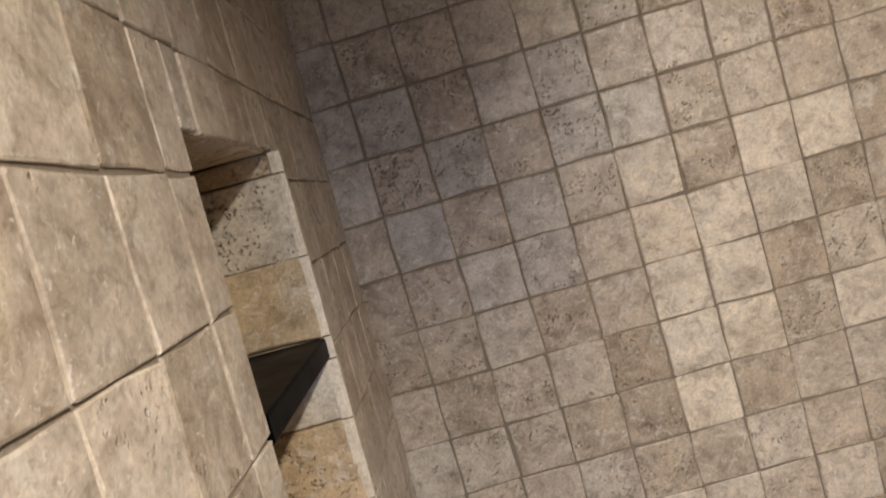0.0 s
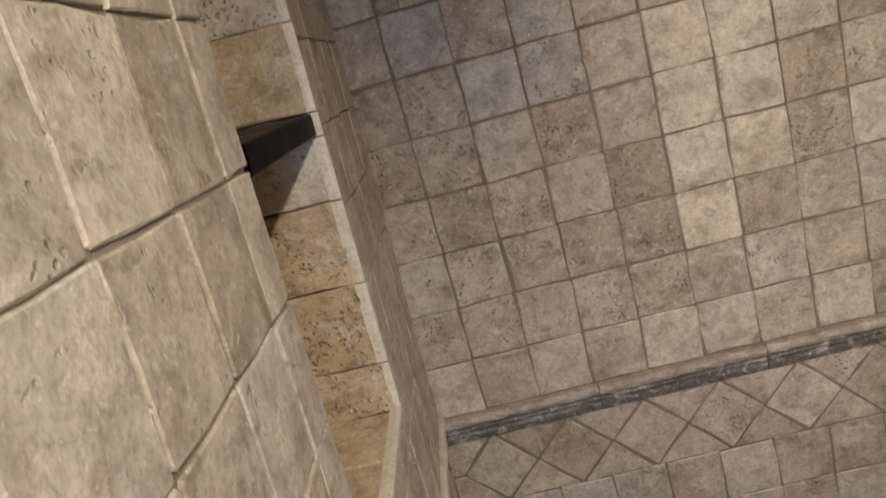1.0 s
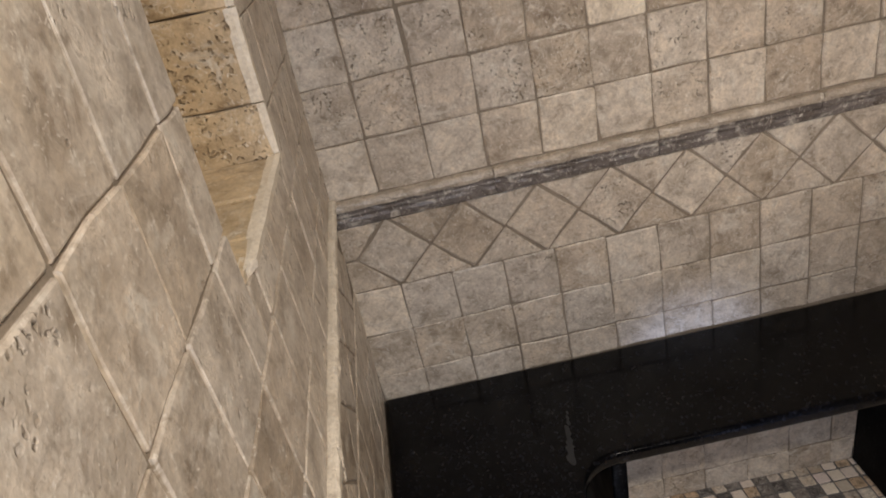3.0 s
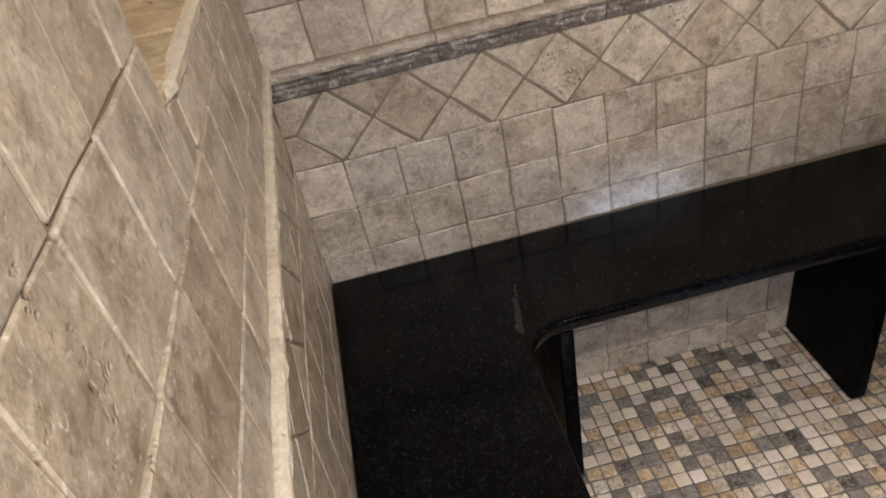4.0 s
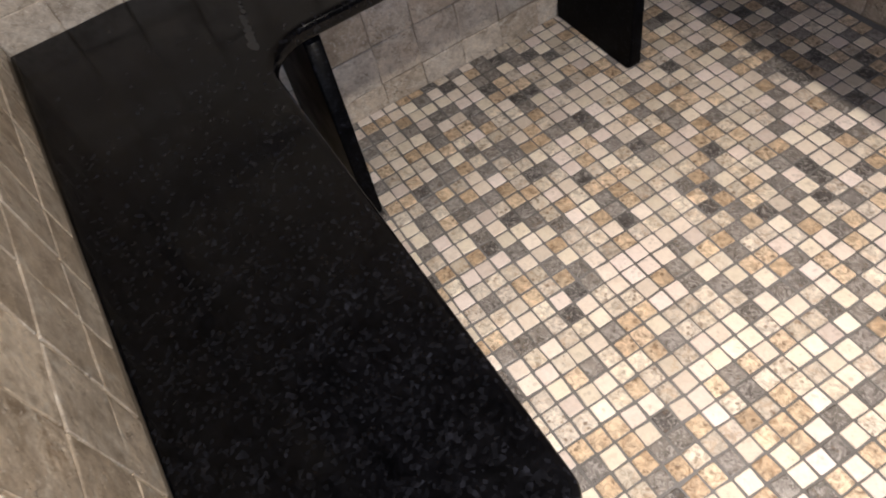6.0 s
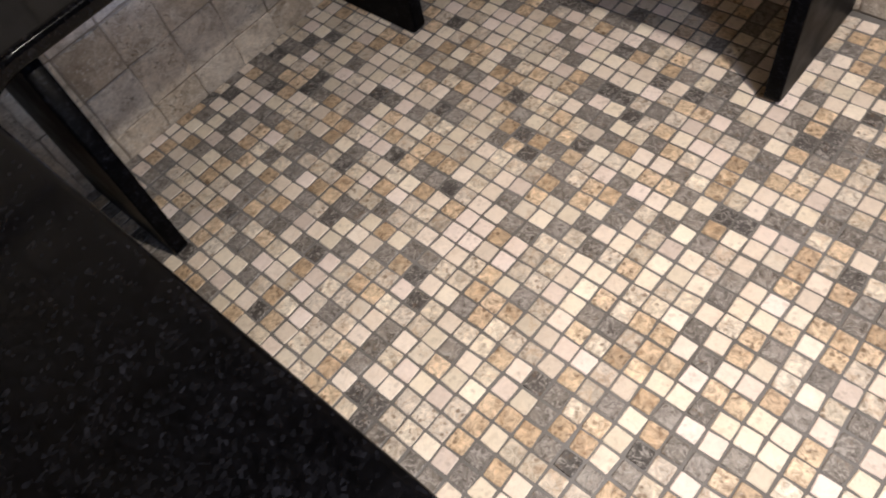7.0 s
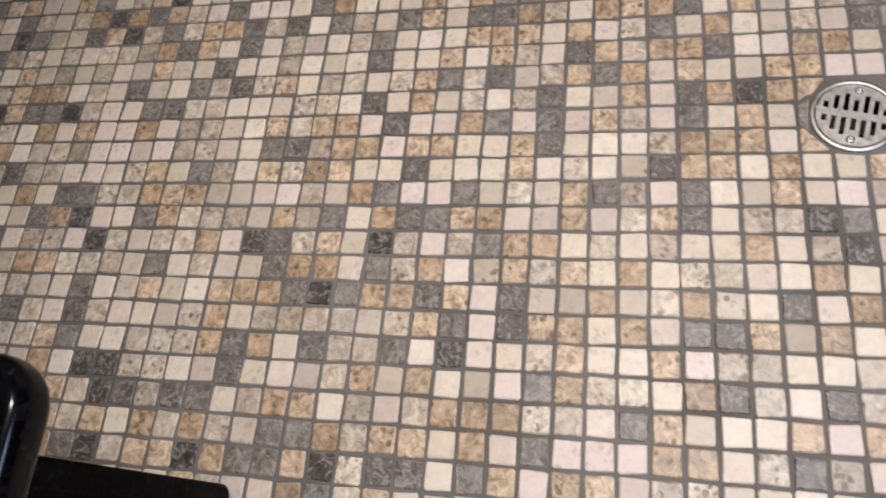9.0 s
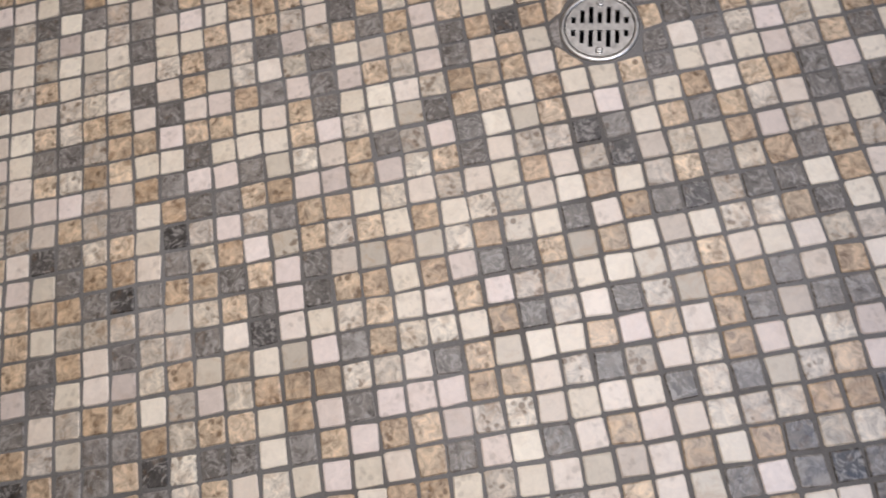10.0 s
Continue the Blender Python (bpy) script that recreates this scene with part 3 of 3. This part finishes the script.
for s in (-1, 1):
    b = ringed([(0.0048, 0.0002), (0.0046, 0.0016), (0.003, 0.0024), (0.0012, 0.0026), (0.001, 0.0012), (0.0002, 0.0012)], 16)
    b.transform(D @ Matrix.Translation((s * 0.0335, 0, 0)))
    part("screw", b, STEEL, drain, "", True)

# ---------------------------------------------------------------- wall tiles
S_BACK = LEAN @ frame_of((0, 0, 0), (1, 0, 0), (0, 0, 1))
S_LEFT = frame_of((0, 0, 0), (0, 1, 0), (0, 0, 1))        # u = y
S_RIGHT = frame_of((WIDTH, 0, 0), (0, -1, 0), (0, 0, 1))  # u = -y
ROWS_UP = [LINER[1] + 0.001 + 0.1047 * k for k in range(11)]
DIA = 0.1457


def diamonds(surface, parent, u_first, lo, hi):
    """A band of tiles set on their points, with half tiles above and below."""
    z0, z1 = LINER[0] - DIA, LINER[0] - 0.001
    zm, h = (z0 + z1) / 2, DIA / 2
    g = 0.0026
    k = math.floor((lo - u_first) / DIA) - 1
    while u_first + (k - 1) * DIA < hi:
        c = u_first + k * DIA
        if c - h > lo - 0.02 and c + h < hi + 0.02:
            q = h - g
            put_polygon(surface, parent, [(c, zm - q), (min(c + q, hi), zm), (c, zm + q), (max(c - q, lo), zm)])
        e = c + h
        if e - h > lo - 0.01 and e + h < hi + 0.01:
            put_polygon(surface, parent, [(e - h + 2.4 * g, z1 - g * 0.4), (e, zm + g), (e + h - 2.4 * g, z1 - g * 0.4)])
            put_polygon(surface, parent, [(e - h + 2.4 * g, z0 + g * 0.4), (e + h - 2.4 * g, z0 + g * 0.4), (e, zm - g)])
        k += 1
    # the piece cut by the first corner
    for side, lim in ((1, lo), (-1, hi)):
        cs = [u_first + i * DIA for i in range(-40, 40)]
        c = min((x for x in cs if (x - h - lim) * side > -0.021), key=lambda x: abs(x - lim))
        a = c - side * h
        r = (a - lim) * side
        if r > 0.012:
            for sg in (1, -1):
                o = [(lim + side * 0.001, zm + sg * g), (a - side * g * 0.5, zm + sg * g), (min(max(a + side * (h - 3 * g), lo), hi), zm + sg * (h - g)), (lim + side * 0.001, zm + sg * (h - g))]
                put_polygon(surface, parent, o if side * sg > 0 else o[::-1])


def put_cell(surface, parent, u0, u1, v0, v1, hole, mat, gap=0.0024):
    """One cell of a field, cut back where an opening takes part of it."""
    if hole:
        a0, a1, b0, b1 = hole
        if u0 < a1 and u1 > a0 and v0 < b1 and v1 > b0:
            if u0 < a0:
                put_tile(surface, parent, u0, a0, v0, v1, mat, gap)
            if u1 > a1:
                put_tile(surface, parent, a1, u1, v0, v1, mat, gap)
            m0, m1 = max(u0, a0), min(u1, a1)
            if v0 < b0:
                put_tile(surface, parent, m0, m1, v0, b0, mat, gap)
            if v1 > b1:
                put_tile(surface, parent, m0, m1, b1, v1, mat, gap)
            return
    put_tile(surface, parent, u0, u1, v0, v1, mat, gap)


def field(surface, parent, us, vs, hole=None, mat=TILE, odd=(), gap=0.0024):
    for row, (v0, v1) in enumerate(zip(vs, vs[1:])):
        for col, (u0, u1) in enumerate(zip(us, us[1:])):
            for stone, cells_of in odd:
                if (col, row) in cells_of:
                    put_tile(surface, parent, u0, u1, v0, v1, stone)
                    break
            else:
                put_cell(surface, parent, u0, u1, v0, v1, hole, mat, gap)


# back wall
U_B = steps(0.097, 0.1043, -0.004, WIDTH)
field(S_BACK, wall_back, U_B, ROWS_UP, None, TILE, (
    (PALE, ((5, 2), (5, 3), (5, 4), (5, 5), (6, 4), (6, 5), (8, 6), (7, 6), (6, 3), (8, 3))),
    (GREYED, ((1, 6), (3, 5), (3, 6), (0, 8), (4, 7), (4, 8), (1, 8), (3, 8), (2, 5), (5, 7), (2, 7))),
    (BROWN, ((1, 7), (2, 6), (3, 7), (1, 5), (3, 4), (4, 3), (0, 5), (0, 4), (2, 8), (6, 6), (7, 4)))))
diamonds(S_BACK, wall_back, 0.095, -0.004, WIDTH)
U_BL = steps(0.091, 0.1040, -0.008, WIDTH)
LOW = [BENCH + 0.001, 0.541, 0.644, LINER[0] - DIA]
field(S_BACK, wall_back, U_BL, LOW)
field(S_BACK, wall_back, steps(0.06, 0.1040, -0.008, WIDTH), [-0.025, 0.055, 0.158, 0.261, 0.364, BENCH - T - 0.002])
up = steps(ROWS_UP[-1], 0.1047, ROWS_UP[-1], HEIGHT)
joined_tiles(S_BACK, wall_back, [(a, c, d, e) for d, e in zip(up, up[1:]) for a, c in zip(U_B, U_B[1:])], TILE_JOINED, "upper rows of travertine tiles")

# left wall: near rows as pieces, the rest joined
ROWS_L = [LINER[1] + 0.001, 1.016, 1.121, 1.226, 1.335, 1.440, 1.545, 1.650, 1.759, 1.866, 1.972]
U_L = steps(-0.769, 0.0968, -1.253, 0.0)
field(S_LEFT, wall_left, U_L, ROWS_L, (ny0 + 0.001, ny1 + R, nz0 - R, nz1 + 0.001), TILE_LEFT, (), 0.0033)
diamonds(S_LEFT, wall_left, -0.075, -1.253, 0.0)
field(S_LEFT, wall_left, U_L, LOW, None, TILE_LEFT, (), 0.003)
U_LF = steps(-1.253, 0.1020, -LENGTH, -1.253)
rows_all = [0.0, 0.055, 0.158, 0.261, 0.364, BENCH - T - 0.002]
cells = [(a, c, d, e) for d, e in zip(rows_all, rows_all[1:]) for a, c in zip(U_L, U_L[1:])]
cells += [(a, c, d, e) for d, e in zip(ROWS_L, ROWS_L[1:]) for a, c in zip(U_LF, U_LF[1:])]
near_rows = [0.0, 0.055, 0.158, 0.261, 0.364, 0.467, 0.57, 0.673, 0.776, LINER[0]]
cells += [(a, c, d, e) for d, e in zip(near_rows, near_rows[1:]) for a, c in zip(U_LF, U_LF[1:])]
up = steps(ROWS_L[-1], 0.107, ROWS_L[-1], HEIGHT)
cells += [(a, c, d, e) for d, e in zip(up, up[1:]) for a, c in list(zip(U_L, U_L[1:])) + list(zip(U_LF, U_LF[1:]))]
joined_tiles(S_LEFT, wall_left, cells, TILE_JOINED, "travertine tiles away from the niche")

# right wall
U_R = steps(0.05, 0.1020, 0.0, LENGTH)
rows_r = [0.0, 0.055, 0.158, 0.261, 0.364, 0.467, 0.57, 0.673, 0.776, LINER[0]]
up = steps(LINER[1], 0.1047, LINER[1] + 0.003, HEIGHT)
cells = [(a, c, d, e) for d, e in list(zip(rows_r, rows_r[1:])) + list(zip(up, up[1:])) for a, c in zip(U_R, U_R[1:])]
joined_tiles(S_RIGHT, wall_right, cells, TILE_JOINED, "travertine tiles on the wall behind the bench")

# ---------------------------------------------------------------- floor mosaic
P = 0.0343
FX, FY = 0.5605, -1.0690                         # middle of one piece
FRNG = random.Random(11)
TX, TY, TR = dx, dy, dr + 0.0065
# the stones as they are laid: rows from x = FX + 12 P downwards, from y = FY + 15 P towards the drain's side
LAID = """
PTDTGTPWGWWWGTWWPTWTGGTWPTWGWPTWPW
PGTDPGPTTGPGWGPWGTWGGTPWTTTGWTWWPG
PWPPPTGTWGWPWWPGWWWTTTWTWPGWTWWPWG
PWPWWTPWGWWPWWWGWWTWTPWGTPTTGWWTTW
TWPWGPWGPGPTWPPWPTGPGWPTGTWTWWTTWW
GDPWWGGPPWWWPPWGWTWPWPGWWTWGTDTTWW
TWTWWTWPPWWTPTTWGWPTGWGWTPWGWTWGWW
PPPWWWWPPWWGGPTTWTTWWTGWWWPTTTWTWT
PPWWWPTWGPWTPTTWWGWWWTWPWPGTTWTWWT
TWGGPPTTTPWWWPWTGWWGWPWTGPWGWWTWWPWTWT
WGTDWWGTPPPWTPGWTGGTTWWTWPTGWPPDGWTGTPWGG
WPPWDPWPPTWDGPTWDPWPGTTWPWPWWTWPDWPWTWPWW
PTTPPPWGWPWWGTTWGPTWPTPTWTWPPWWTWPTGPTGTP
PPPWGWPTWWTTTGDGTTGTWGWPTWPTPWGWTGDPGGWTW
PGPWGPPWWPTWPPPPPPTGWGTTWTWGGTPTWWWPPTGW
WPPTGWWPPPTGTWGPPGWDWWPTWWTWPPWWPPTWWWPP
WPPTWDDPPWWGWWWPTPTWPWGTPPWTGPWGPPTTGWTW
WPPTTPDGPGGWPTTWPWPGTTPPWGTPWWTWTWTGWGGP
WPPTTPTWTPTPWGGTPTTWTWGWWWTTWPGPWPTWWPWT
WPPTTGDPTTDTGGTDPGGWGTWTTWPPWWWWGPGWPTW
WPTWPGTWPWTPWWTGPTWPWWWWTGWWGWTWWPPPTT
PWTGWWPTWPGWTWWPTWGPWTWTTWPWWWWWTWTGPP
WPTWGWPWTWPTWDPWTPWGWTWPWTPWGWTWPGWGDG
""".split()


def stone_at(i, j):
    """Kind of the stone in one cell."""
    row, col = 12 - i, 15 - j
    chance = FRNG.random()
    if 0 <= row < len(LAID) and 0 <= col < len(LAID[row]):
        return LAID[row][col]
    for kind, upto in (("W", 0.37), ("P", 0.58), ("T", 0.77), ("G", 0.93), ("D", 1.0)):
        if chance <= upto:
            return kind


MESHES = []
for k in range(24):
    w = P - 0.0042
    o = [(-w / 2, -w / 2), (w / 2, -w / 2), (w / 2, w / 2), (-w / 2, w / 2)]
    MESHES.append(piece_data(o, 0.006, FRNG, 0.0009, 0.0016))
PIECES = {kind: [mesh_of("mosaic_tile", vs, fs, mat) for vs, fs in MESHES] for kind, mat in MOSAIC_PIECE.items()}
joined = {kind: ([], []) for kind in KINDS}
i0, i1 = math.ceil((-0.004 - FX) / P), math.floor((WIDTH + 0.004 - FX) / P)
j0, j1 = math.ceil((-LENGTH - FY) / P), math.floor((0.006 - FY) / P)
for i in range(i0, i1 + 1):
    for j in range(j0, j1 + 1):
        kind = stone_at(i, j)
        x, y = FX + i * P + FRNG.gauss(0, 0.0005), FY + j * P + FRNG.gauss(0, 0.0005)
        k = FRNG.randrange(24)
        m = pose(x, y, FRNG.uniform(-0.0005, 0.0004), FRNG.gauss(0, 0.5), FRNG.gauss(0, 0.5), FRNG.gauss(0, 1.2) + 90 * FRNG.randrange(4))
        vs, fs = MESHES[k]
        w = [m @ Vector(p) for p in vs]
        if math.hypot(x - TX, y - TY) < TR + 0.026:
            inside = 0
            for p in w:
                e = math.hypot(p.x - TX, p.y - TY)
                if e < TR:
                    inside += 1
                    p.x, p.y = TX + (p.x - TX) * TR / max(e, 1e-5), TY + (p.y - TY) * TR / max(e, 1e-5)
            if inside > 0.62 * len(w):
                continue
        elif -7 <= i <= 9 and -15 <= j <= 1:
            ob = new("mosaic_tile", PIECES[kind][k])
            ob.parent = floor
            ob.matrix_world = m
            continue
        for p in w:
            p.x, p.y = min(max(p.x, 0.002), WIDTH - 0.002), min(p.y, -0.002)
        jv, jf = joined[kind]
        n = len(jv)
        jv += [tuple(p) for p in w]
        jf += [tuple(q + n for q in f) for f in fs]
for kind, (jv, jf) in joined.items():
    rest = new("mosaic", mesh_of("mosaic", jv, jf, MOSAIC_JOINED[kind]))
    rest.parent = floor
    tagged(rest, STONE_NAMES[kind].replace("_", " ") + " squares of the mosaic floor", kind="stuff")

# tiles on the swell of the left wall follow it
for ob in wall_left.children:
    p = ob.matrix_world.translation
    if ob.name.startswith("tile") and not ob.name.startswith("tiles") and LINER[1] < p.z < SWELL_TOP:
        k = (SWELL_TOP - p.z) / (SWELL_TOP - LINER[1])
        turn = Vector((1, 0, 0)).rotation_difference(Vector((1, SWELL * k, -p.y * SWELL / (SWELL_TOP - LINER[1])))).to_matrix().to_4x4()
        at = Matrix.Translation(p)
        ob.matrix_world = Matrix.Translation((-p.y * SWELL * k, 0, 0)) @ at @ turn @ at.inverted() @ ob.matrix_world

# the left wall stands a little out of square
for ob in (wall_left, niche, shelf, trim_left):
    ob.matrix_world = pose(0, 0, 0, 0, 0, 2.05 if ob is trim_left else 1.03) @ ob.matrix_world
